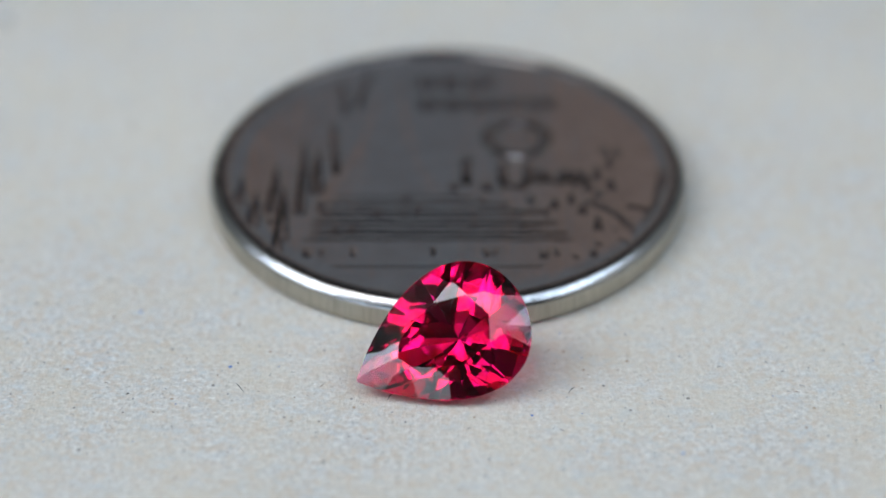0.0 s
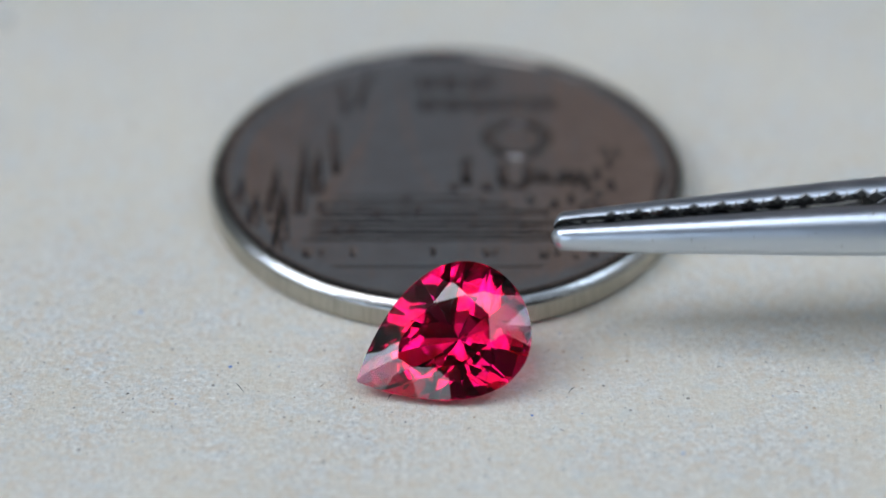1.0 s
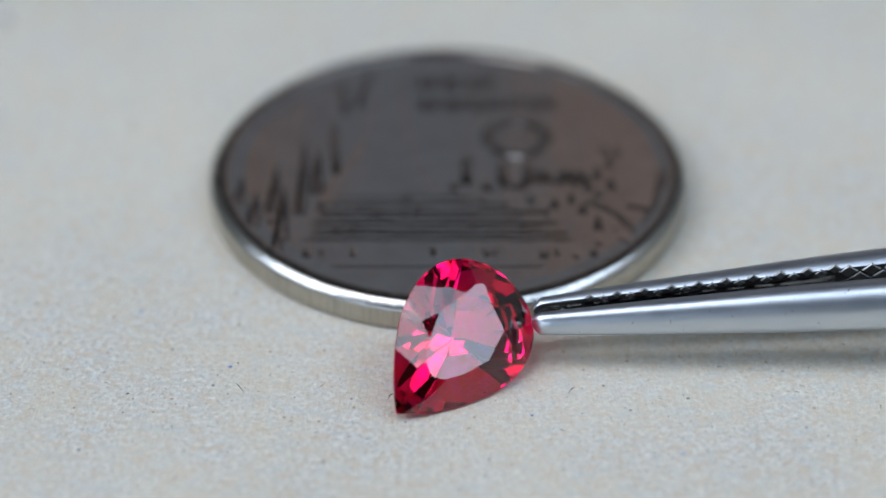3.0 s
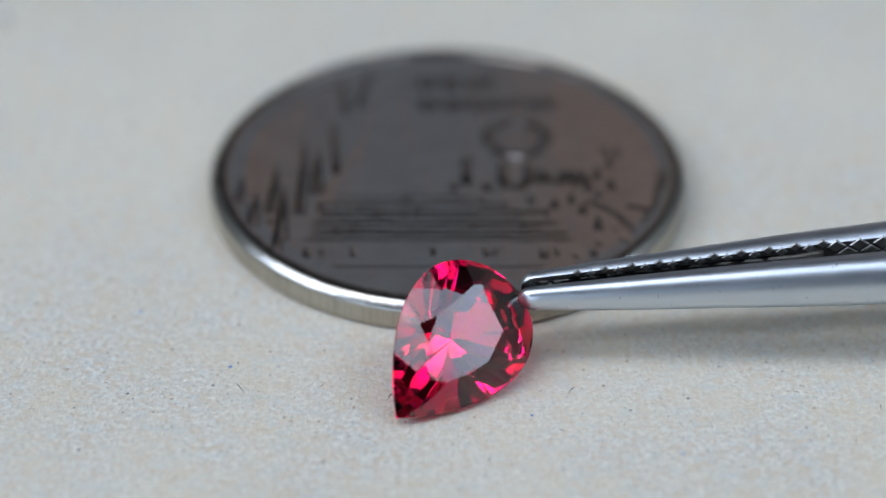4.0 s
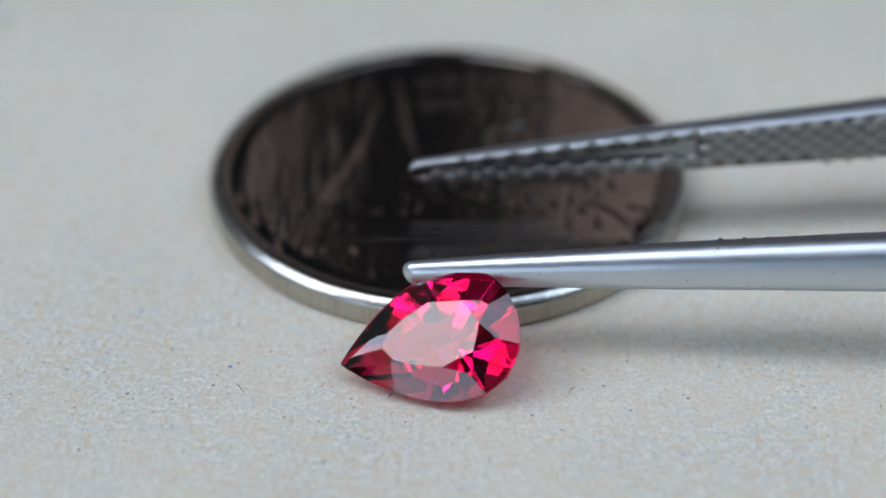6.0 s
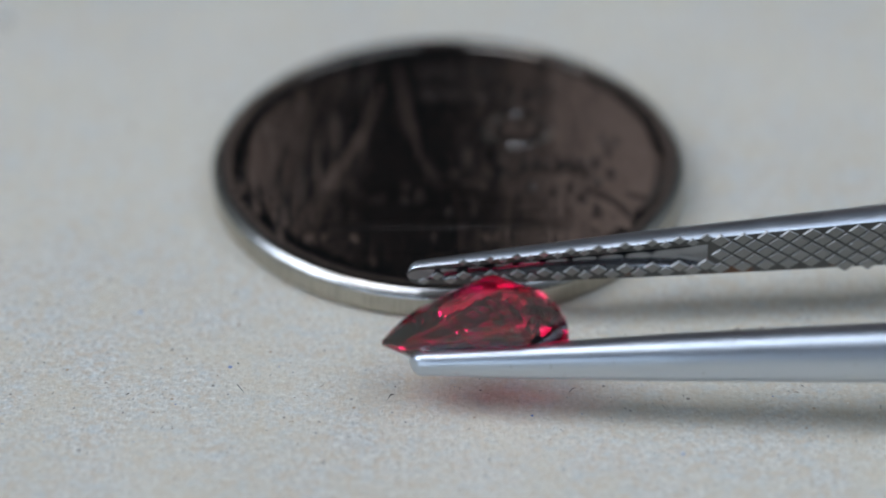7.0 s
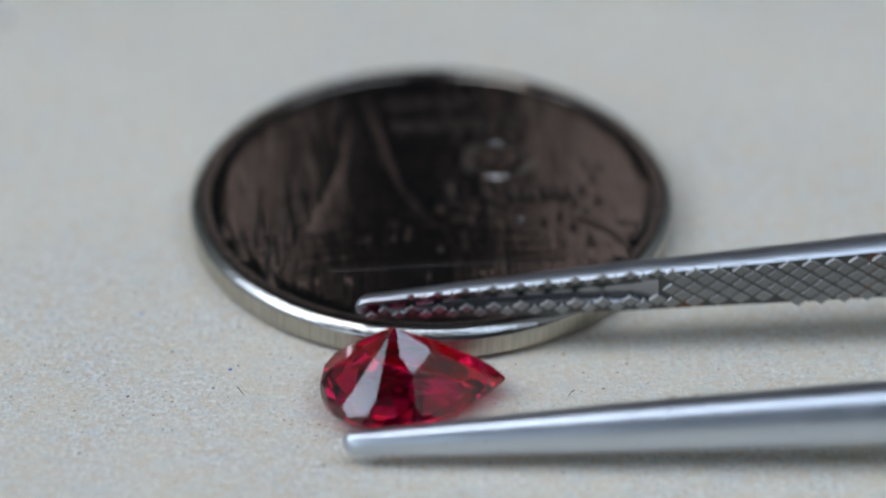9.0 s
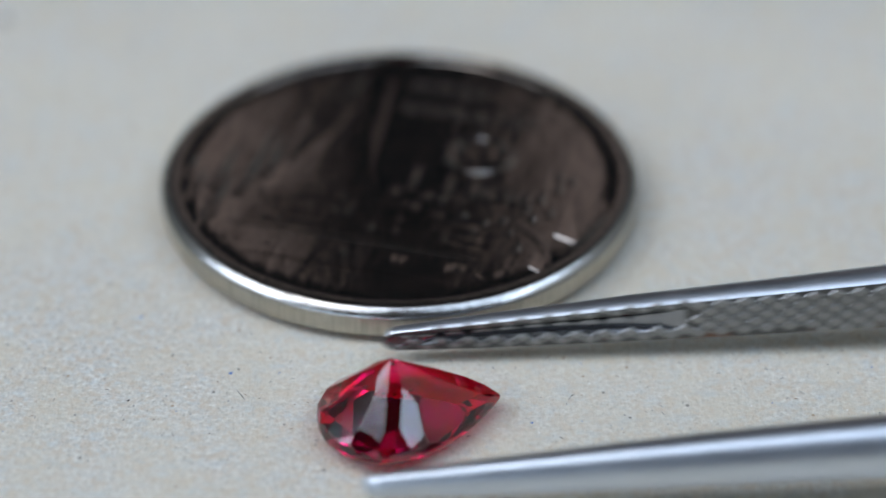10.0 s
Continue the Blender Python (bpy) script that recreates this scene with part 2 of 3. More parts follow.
# ---- paper sheet ----
def make_paper():
    bm = bmesh.new()
    add_box(bm, -210, 210, -140, 70, -2.5, 0.0)
    sheet = tagged(part("paper", bm, PAPER), "greyish beige recycled cardboard with fibres and specks", "cardboard", kind="structure")
    # single fibres and grains caught in the surface
    def strand(name, pts, thick, material, label):
        bm = bmesh.new()
        rings = []
        for i, (x, y, z) in enumerate(pts):
            r = thick * (0.4 if i in (0, len(pts) - 1) else 1.0)
            rings.append([bm.verts.new((x + r * math.cos(a), y + r * math.sin(a) * 0.7, z + r * math.sin(a))) for a in (0, 1.26, 2.51, 3.77, 5.03)])
        for a, c in zip(rings, rings[1:]):
            for i in range(5):
                bm.faces.new((a[i], a[(i + 1) % 5], c[(i + 1) % 5], c[i]))
        bm.faces.new(rings[0]), bm.faces.new(rings[-1])
        part(name, bm, material, sheet, label, smooth=60)

    def grain(x, y, size, material, label):
        bm = bmesh.new()
        bmesh.ops.create_icosphere(bm, subdivisions=1, radius=size, matrix=Matrix.Translation((x, y, 0.0)) @ Matrix.Diagonal((1.3, 1.0, 0.45, 1)))
        for v in bm.verts:
            v.co += Vector((random.uniform(-1, 1), random.uniform(-1, 1), random.uniform(-0.4, 0.4))) * size * 0.3
        part("grain", bm, material, sheet, label)

    strand("fibre", [(-7.99, -9.08, 0.03), (-7.94, -9.24, 0.10), (-7.86, -9.40, 0.13), (-7.76, -9.54, 0.10), (-7.66, -9.63, 0.02)], 0.016, DARK_LINT, "short black curled fibre")
    strand("fibre", [(-12.2, -9.75, 0.02), (-12.15, -9.7, 0.04), (-12.09, -9.66, 0.02)], 0.022, DARK_LINT, "tiny black fibre")
    strand("fibre", [(-2.13, -10.07, 0.02), (-2.02, -9.82, 0.08), (-1.89, -9.72, 0.03)], 0.02, DARK_LINT, "tiny black fibre")
    strand("fibre", [(4.84, -9.65, 0.02), (4.97, -9.44, 0.06), (5.11, -9.3, 0.02)], 0.015, DARK_LINT, "tiny black fibre")
    grain(-8.32, -8.0, 0.075, BLUE_LINT, "small blue speck")
    grain(-8.03, -7.75, 0.045, DARK_LINT, "small dark speck")
    grain(-20.95, 18.9, 0.24, DARK_LINT, "dark brown smudge")
    grain(-13.88, 9.35, 0.1, BROWN_LINT, "faint grey speck")
    grain(1.44, -9.44, 0.05, DARK_LINT, "small dark speck")
    grain(3.4, -11.0, 0.05, BLUE_LINT, "small blue speck")
    for i in range(70):
        x, y, turn = random.uniform(-17, 17), random.uniform(-12.5, -5.5), random.uniform(0, math.pi)
        c, n, k = math.cos(turn), math.sin(turn), random.uniform(0.05, 0.13)
        strand("fibre", [(x - c * k, y - n * k, 0.0), (x, y + 0.02, 0.018), (x + c * k, y + n * k, 0.0)], random.uniform(0.006, 0.012), random.choice((DARK_LINT, DARK_LINT, BROWN_LINT)), "")
    for i in range(110):
        x, y = random.uniform(-17, 17), random.uniform(-13.5, -5)
        grain(x, y, random.uniform(0.014, 0.036), random.choice((DARK_LINT, DARK_LINT, BROWN_LINT, BLUE_LINT)), "")
    return sheet


paper = make_paper()


# ---- coin ----
def add_relief(bm, outline, z0, height, slope):
    """A raised island with sloping sides on the outline, given anticlockwise."""
    n = len(outline)
    cx, cy = sum(p[0] for p in outline) / n, sum(p[1] for p in outline) / n
    rings = []
    for inset, lift in ((0.0, 0.0), (0.35, 0.5), (0.75, 0.88), (1.3, 1.0)):
        ring = []
        for x, y in outline:
            d = math.hypot(x - cx, y - cy)
            k = max(0.2, 1 - slope * inset / d) if d else 1
            ring.append(bm.verts.new((cx + (x - cx) * k, cy + (y - cy) * k, z0 + height * lift)))
        rings.append(ring)
    for low, high in zip(rings, rings[1:]):
        for i in range(n):
            k = (i + 1) % n
            bm.faces.new((low[i], low[k], high[k], high[i]))
    bm.faces.new(rings[-1])


def make_coin():
    coin = tagged(new("coin"), "worn silvery nickel coin with raised rim and temple relief", "coin")
    n = 160
    profile = [(0.0, 0.0), (9.9, 0.0), (10.08, 0.05), (10.18, 0.16), (10.2, 0.30), (10.2, 0.97), (10.17, 1.05), (10.10, 1.13), (10.0, 1.22), (9.90, 1.29), (9.84, 1.322), (9.76, 1.338), (9.66, 1.350), (9.54, 1.360), (9.42, 1.363), (9.38, 1.352), (9.365, 1.272), (9.32, 1.264), (8.6, 1.262), (5.0, 1.257), (0.0, 1.26)]
    bm = bmesh.new()
    rings = []
    for pr, pz in profile:
        if pr == 0:
            rings.append([bm.verts.new((0, 0, pz))])
        else:
            rings.append([bm.verts.new((pr * math.cos(2 * math.pi * i / n), pr * math.sin(2 * math.pi * i / n), pz)) for i in range(n)])
    for j, (a, b) in enumerate(zip(rings, rings[1:])):
        for i in range(n):
            k = (i + 1) % n
            if len(a) == 1:
                f = bm.faces.new((a[0], b[k], b[i]))
            elif len(b) == 1:
                f = bm.faces.new((a[i], a[k], b[0]))
            else:
                f = bm.faces.new((a[i], a[k], b[k], b[i]))
            f.material_index = 1 if 2 <= j <= 4 else 2 if 5 <= j <= 13 else 0
    part("disc", bm, [COIN, COIN_EDGE, COIN_RIM], coin, smooth=35)
    z = 1.246

    def raised(name, outline, height=0.12, slope=0.16, label=""):
        bm = bmesh.new()
        add_relief(bm, outline, z, height * 0.8, slope * 2.0)
        part(name, bm, COIN, coin, label, smooth=120)

    # bell-shaped stupa with its stepped base
    bell = [(0.0, 8.9), (0.12, 7.6), (0.3, 6.4), (0.55, 5.2), (0.85, 3.6), (1.25, 1.9), (1.9, 0.2), (2.5, -1.2), (3.0, -2.6)]
    bm = bmesh.new()
    rows = []
    for half, y in bell:
        rows.append([bm.verts.new((-2.7 + half * math.sin(u * math.pi / 2), y, z + 0.06 * min(1, 0.5 + half / 3) * 0.36 * math.cos(u * math.pi / 2) ** 0.6)) for u in (-1, -0.75, -0.45, -0.2, 0, 0.2, 0.45, 0.75, 1)])
    for a, b in zip(rows, rows[1:]):
        for i in range(8):
            bm.faces.new((a[i], a[i + 1], b[i + 1], b[i]))
    bmesh.ops.remove_doubles(bm, verts=bm.verts, dist=0.001)
    part("stupa", bm, COIN, coin, "bell-shaped stupa in relief", smooth=50)
    def ridge(name, path, width, height, label="", closed=False):
        """A rounded ridge along a path, worn down to nothing at its ends."""
        bm = bmesh.new()
        pts = [Vector(p) for p in path]
        n = len(pts)
        loops = []
        for i, p in enumerate(pts):
            a, b = (pts[i - 1], pts[(i + 1) % n]) if closed else (pts[max(i - 1, 0)], pts[min(i + 1, n - 1)])
            along = (b - a).normalized()
            across = Vector((-along.y, along.x))
            end = not closed and i in (0, n - 1)
            loops.append([bm.verts.new((*(p + across * (u * width / 2 * (0.7 if end else 1))), z + (0.0 if end else height * math.cos(u * math.pi / 2)))) for u in (-1, -0.72, -0.4, 0, 0.4, 0.72, 1)])
        for a, b in zip(loops, loops[1:] + loops[:1] if closed else loops[1:]):
            for i in range(6):
                bm.faces.new((a[i], a[i + 1], b[i + 1], b[i]))
        part(name, bm, COIN, coin, label, smooth=120)

    def stroke(x0, y0, x1, y1, width=0.42, height=0.075, name="letter"):
        e = 0.16 / max(0.33, math.hypot(x1 - x0, y1 - y0))
        ridge(name, [(x0 + (x1 - x0) * k, y0 + (y1 - y0) * k) for k in (0, e, 0.5, 1 - e, 1)], width, height)

    chance = random.Random(3)
    # flanks of the bell and the thin tower beside it
    ridge("flank", [(-2.6, 9.1), (-2.35, 7.4), (-2.03, 5.3), (-1.75, 3.0), (-1.25, 0.0), (-0.64, -2.5), (-0.5, -2.9)], 0.36, 0.018)
    ridge("flank", [(-2.95, 8.9), (-3.15, 6.0), (-3.44, 3.1), (-3.85, 0.6), (-4.25, -1.4), (-4.4, -2.6)], 0.36, 0.018)
    stroke(-3.5, 7.8, -4.0, 4.8, 0.34, 0.07, "tower")
    stroke(-4.75, 7.0, -4.5, 4.2, 0.30, 0.06, "tower")
    stroke(-5.0, 3.4, -4.75, -0.6, 0.40, 0.06, "tower")
    # the stepped base: long worn courses with short uprights between them
    for y, x0, x1, w, h in ((-2.2, -4.9, 1.2, 0.42, 0.036), (-2.75, -5.4, 2.8, 0.40, 0.040), (-3.3, -5.9, 4.6, 0.46, 0.048), (-3.75, -5.9, 3.6, 0.34, 0.034), (-4.15, -6.0, 5.0, 0.42, 0.050), (-4.6, -6.1, 4.2, 0.32, 0.036), (-4.95, -6.1, 5.2, 0.40, 0.048), (-5.4, -6.2, 5.6, 0.28, 0.050)):
        n = 14
        ridge("step", [(x0 + (x1 - x0) * i / n + chance.uniform(-0.15, 0.15), y + chance.uniform(-0.05, 0.05)) for i in range(n + 1)], w, h)
    for i in range(26):
        x, y = chance.uniform(-5.6, 4.6), chance.choice((-1.6, -2.5, -3.0, -3.5, -4.35, -4.8))
        stroke(x, y + 0.42, x + chance.uniform(-0.06, 0.06), y - 0.3, chance.uniform(0.2, 0.34), chance.uniform(0.035, 0.07), "upright")
    ridge("terrace", [(-5.4 + 0.9 * i, -7.3) for i in range(12)], 0.26, 0.030)
    # slender spires on one side
    for x, y0, y1, w in ((-8.75, -3.0, -0.3, 0.6), (-8.1, -4.6, -1.4, 0.7), (-7.35, -3.6, 0.6, 0.62), (-6.9, -5.6, -1.2, 0.7), (-6.2, -3.7, 2.6, 0.5), (-5.6, -2.2, 1.9, 0.6), (-7.0, -6.4, -3.9, 0.6)):
        raised("spire", [(x - w / 2, y0), (x + w / 2, y0), (x + w * 0.42, (y0 + y1) / 2 - 0.4), (x + w * 0.16, y1 - 0.8), (x + 0.03, y1), (x - w * 0.2, y1 - 0.9), (x - w * 0.38, (y0 + y1) / 2)], 0.10, 0.3)

    def pitched(outline, front):
        """A roof that stands up along its first edge and falls away behind it."""
        bm = bmesh.new()
        low = [bm.verts.new((x, y, z)) for x, y in outline]
        top = [bm.verts.new((x, y, z + (front if i < 2 else 0.012))) for i, (x, y) in enumerate(outline)]
        bm.faces.new(top)
        for i in range(len(low)):
            k = (i + 1) % len(low)
            bm.faces.new((low[i], low[k], top[k], top[i]))
        part("roof", bm, COIN, coin)

    # tiered roofs on the other side
    pitched([(7.45, -2.95), (8.45, -3.3), (9.0, -1.9), (9.1, 0.2), (7.4, -0.15)], 0.09)
    pitched([(6.95, -5.4), (7.55, -5.7), (7.5, -4.3), (6.85, -4.2)], 0.05)
    ridge("roof", [(5.6, -2.3), (6.1, -2.75), (6.7, -3.2), (7.2, -3.8), (7.5, -4.5), (7.75, -5.3)], 0.44, 0.06)
    ridge("roof", [(7.8, -4.6), (8.3, -3.6), (8.75, -2.5), (9.1, -1.2), (9.22, 0.2)], 0.36, 0.07)
    for x, y, w, h in ((5.9, -1.5, 0.45, 1.1), (6.4, -0.5, 0.5, 1.3), (6.95, 0.5, 0.4, 1.2), (7.2, 1.1, 0.4, 0.9), (6.7, 1.3, 0.4, 0.8), (6.3, -2.1, 0.5, 0.8), (5.6, -3.2, 0.5, 0.9), (6.1, -4.3, 0.5, 1.2), (4.5, -2.7, 0.45, 0.9), (5.1, -2.3, 0.45, 0.9), (3.5, -2.4, 0.5, 0.8), (6.9, -1.4, 0.5, 1.2)):
        x, y = x + chance.uniform(-0.1, 0.1), y + chance.uniform(-0.15, 0.15)
        raised("roof", [(x - w / 2, y - h / 2), (x + w / 2, y - h / 2), (x + w * 0.4, y), (x + w * 0.1, y + h / 2), (x - w * 0.1, y + h / 2 - 0.1), (x - w * 0.42, y - h * 0.1)], 0.12, 0.24)
    # numeral ring, lettering as plain bars
    for rx, ry, w, h in ((1.28, 1.30, 0.60, 0.119), (0.55, 0.5, 0.34, 0.025)):
        ridge("numeral", [(3.0 + rx * math.cos(math.pi * i / 16), 2.25 + ry * math.sin(math.pi * i / 16)) for i in range(32)], w, h, "round raised numeral", True)
    for y, h, xs in ((6.95, 1.0, (-1.15, -0.65, -0.1, 0.35, 0.95, 1.5, 2.0)), (5.2, 1.0, (-1.1, -0.55, 0.0, 0.6, 1.1, 1.7, 2.3, 3.0, 3.6, 4.2, 4.6))):
        for k, x in enumerate(xs):
            stroke(x, y + h / 2, x + 0.08 * (k % 3 - 1), y - h / 2, 0.38, 0.074)
            if k % 2 == 0 and k + 1 < len(xs):
                stroke(x - 0.1, y - h / 2, xs[k + 1] + 0.1, y - h / 2 + 0.05, 0.38, 0.078)
    for x0, y0, x1, y1 in ((0.78, 0.6, 0.76, -1.2), (0.45, -1.15, 1.1, -1.15), (0.5, 0.5, 1.1, 0.55), (2.3, 0.3, 2.3, -1.4), (2.25, -1.4, 3.4, -1.4), (3.38, 0.3, 3.38, -1.4), (3.85, -0.2, 3.85, -1.3), (4.15, -0.25, 4.3, -1.3), (4.5, -1.2, 4.85, -1.2), (4.85, -0.2, 4.85, -1.3), (5.25, -0.2, 5.25, -1.25), (5.2, -1.25, 5.7, -1.2), (5.7, -0.2, 5.72, -1.25)):
        stroke(x0, y0, x1, y1, 0.44, 0.076)
    for x, w, h in ((-5.7, 0.5, 0.055), (-5.1, 0.3, 0.04), (-3.9, 0.4, 0.045), (-0.65, 0.26, 0.07), (1.5, 0.36, 0.05), (1.95, 0.3, 0.04), (3.95, 0.5, 0.06), (4.35, 0.3, 0.05), (5.9, 0.4, 0.06)):
        stroke(x, -5.8 - 0.2 * w, x + 0.1 * math.sin(9 * x), -6.5 - 0.6 * w, w, h * 0.75)
    for i, deg in enumerate((200, 209, 218, 308, 317, 326)):
        c, s = math.cos(radians(deg)), math.sin(radians(deg))
        stroke(8.1 * c, 8.1 * s, 8.7 * c, 8.7 * s, 0.3, 0.035)
    return coin


coin = make_coin()


# ---- pear-cut gemstone, cut plane by plane ----
GEM_L, GEM_W, CROWN = 7.136, 5.315, 0.63
GEM_HEART = Vector((-0.4, 0, 0))


def pear_curve():
    th = np.linspace(0, 2 * np.pi, 4001)
    x = GEM_L / 2 * np.cos(th)
    y = np.sin(th) * np.abs(np.sin(th / 2)) ** 0.887
    return x, y * GEM_W / 2 / np.abs(y).max()


def pear(n):
    """Girdle points and outward normals at even steps along the pear's outline; the first is the point of the pear."""
    x, y = pear_curve()
    s = np.concatenate([[0], np.cumsum(np.hypot(np.diff(x), np.diff(y)))])
    at = np.linspace(0, s[-1], n, endpoint=False)
    px, py = np.interp(at, s, x), np.interp(at, s, y)
    e = 0.02
    dx = np.interp((at + e) % s[-1], s, x) - np.interp((at - e) % s[-1], s, x)
    dy = np.interp((at + e) % s[-1], s, y) - np.interp((at - e) % s[-1], s, y)
    ln = np.hypot(dx, dy)
    return [(Vector((a, b, 0)), Vector((v / l, -u / l, 0))) for a, b, u, v, l in zip(px, py, dx, dy, ln)]


def girdle_at(angle):
    """The girdle point that lies at that angle round the heart of the stone, and the tangent there."""
    x, y = pear_curve()
    turn = np.arctan2(y - GEM_HEART.y, x - GEM_HEART.x)
    i = int(np.argmin(np.abs((turn - angle + np.pi) % (2 * np.pi) - np.pi)))
    i = min(max(i, 3), 3997)
    return Vector((x[i], y[i], 0.05)), Vector((x[i + 3] - x[i - 3], y[i + 3] - y[i - 3], 0)).normalized()


def make_gem():
    bm = bmesh.new()
    bmesh.ops.create_cube(bm, size=20)

    def cut(co, no):
        got = bmesh.ops.bisect_plane(bm, geom=bm.verts[:] + bm.edges[:] + bm.faces[:], dist=1e-5, plane_co=co, plane_no=no, clear_outer=True)
        edges = [g for g in got["geom_cut"] if isinstance(g, bmesh.types.BMEdge)]
        if edges:
            bmesh.ops.edgenet_fill(bm, edges=edges)

    def facet(a, b, c):
        no = (b - a).cross(c - a).normalized()
        cut(a, no if no.z > 0 else -no)

    for p, nrm in pear(56):
        cut(p, nrm)
    cut(Vector((GEM_L / 2 - 0.03, 0, 0)), Vector((1, 0, 0)))
    rnd = random.Random(7)

    def fan(points, scale, z, apex_x, apex_z, uneven=0.0):
        """Facets that hold the tangent of the scaled outline at height z and lean to one apex."""
        apex = Vector((apex_x, 0, apex_z))
        up = 1 if z > 0 else -1
        for p, nrm in points:
            q = Vector((apex_x + (p.x - apex_x) * scale, p.y * scale, z))
            along = Vector((-nrm.y, nrm.x, 0))
            no = along.cross(apex - q).normalized()
            if no.z * up < 0:
                no = -no
            no += Vector((rnd.uniform(-1, 1), rnd.uniform(-1, 1), rnd.uniform(-1, 1))) * uneven
            cut(q, no.normalized())

    # crown: an eight-sided table, star facets that end in the points below, kites between them, halves along the girdle
    corner = [(1.73, 0.0), (1.31, 0.75), (-0.38, 1.33), (-1.69, 1.04), (-2.12, 0.0)]
    point = [(2.18, 0.52), (0.32, 1.57), (-1.32, 1.81), (-2.59, 0.69)]
    corner = [Vector((x, y, CROWN)) for x, y in corner + [(x, -y) for x, y in corner[3:0:-1]]]
    point = [Vector((x, y, 0)) for x, y in point + [(x, -y) for x, y in point[::-1]]]
    turns = [math.atan2(p.y, p.x - GEM_HEART.x) for p in point]
    kites = []
    for v in corner:
        p, along = girdle_at(math.atan2(v.y, v.x - GEM_HEART.x))
        no = along.cross(v - p).normalized()
        kites.append((p, no if no.z > 0 else -no))
    for i, p in enumerate(point):
        p.z = min(q.z - ((p - q).to_2d().dot(no.to_2d())) / no.z for q, no in (kites[i], kites[(i + 1) % 8])) - 0.004
    cut(Vector((0, 0, CROWN)), Vector((0, 0, 1)))
    for i in range(8):
        cut(*kites[i])
        facet(corner[i], corner[(i + 1) % 8], point[i])
        for k in (i - 1, (i + 1) % 8):
            gap = (turns[k] - turns[i] + math.pi) % (2 * math.pi) - math.pi
            p, along = girdle_at(turns[i] + gap / 4)
            facet(p, p + along, point[i])
    fine = [pear(32)[i] for i in range(1, 32, 2)]
    step = [pear(30)[i] for i in range(1, 30, 2)]
    # pavilion: four tiers that round it into a dome
    fan(fine, 1.0, -0.06, -0.55, -8.0)
    fan(step, 0.94, -0.45, -0.55, -3.30, 0.02)
    fan(step, 0.78, -0.95, -0.55, -2.86, 0.04)
    fan(step, 0.42, -1.80, -0.55, -2.95, 0.06)
    # the single facet under the point of the pear
    cut(Vector((GEM_L / 2 - 0.03, 0, -0.08)), Vector((0.50, 0, -0.78)).normalized())
    bmesh.ops.recalc_face_normals(bm, faces=bm.faces)
    stone = tagged(new("gemstone"), "faceted pear-cut pinkish red transparent gemstone", "gemstone")
    groups = {"table": [], "crown": [], "girdle": [], "pavilion": []}
    for f in bm.faces:
        nz = f.normal.z
        groups["table" if nz > 0.999 else "crown" if nz > 0.05 else "girdle" if nz > -0.05 else "pavilion"].append([v.co.copy() for v in f.verts])
    bm.free()
    for name, faces in groups.items():
        shell = bmesh.new()
        for vs in faces:
            shell.faces.new([shell.verts.new(v) for v in vs])
        bmesh.ops.remove_doubles(shell, verts=shell.verts, dist=1e-4)
        part(name, shell, GEM, stone, outward=True)
    return stone


gem = make_gem()


# ---- tweezers ----
def arm_section(x):
    """Height, thickness, hollow and rise of a tweezer arm x millimetres from its tip."""
    h = np.interp(x, (0, 4, 10, 19.5, 30, 70), (0.95, 1.42, 1.95, 2.55, 3.2, 5.0))
    t = np.interp(x, (0, 4, 10, 20, 70), (0.42, 0.66, 0.96, 1.28, 1.6))
    k = math.sqrt(max(0.0, 1 - (1 - min(x / 0.45, 1)) ** 2)) if x < 0.45 else 1.0
    g = 0.0 if x < 0.8 or x > 11.8 else math.sin(math.pi * (x - 0.8) / 11.0) ** 0.6
    rise = np.interp(x, (0, 4, 10, 19.5, 30, 70), (0, 0.04, 0.125, 0.225, 0.30, 0.25))
    return h * max(k, 0.12), t * max(k, 0.25), g, rise


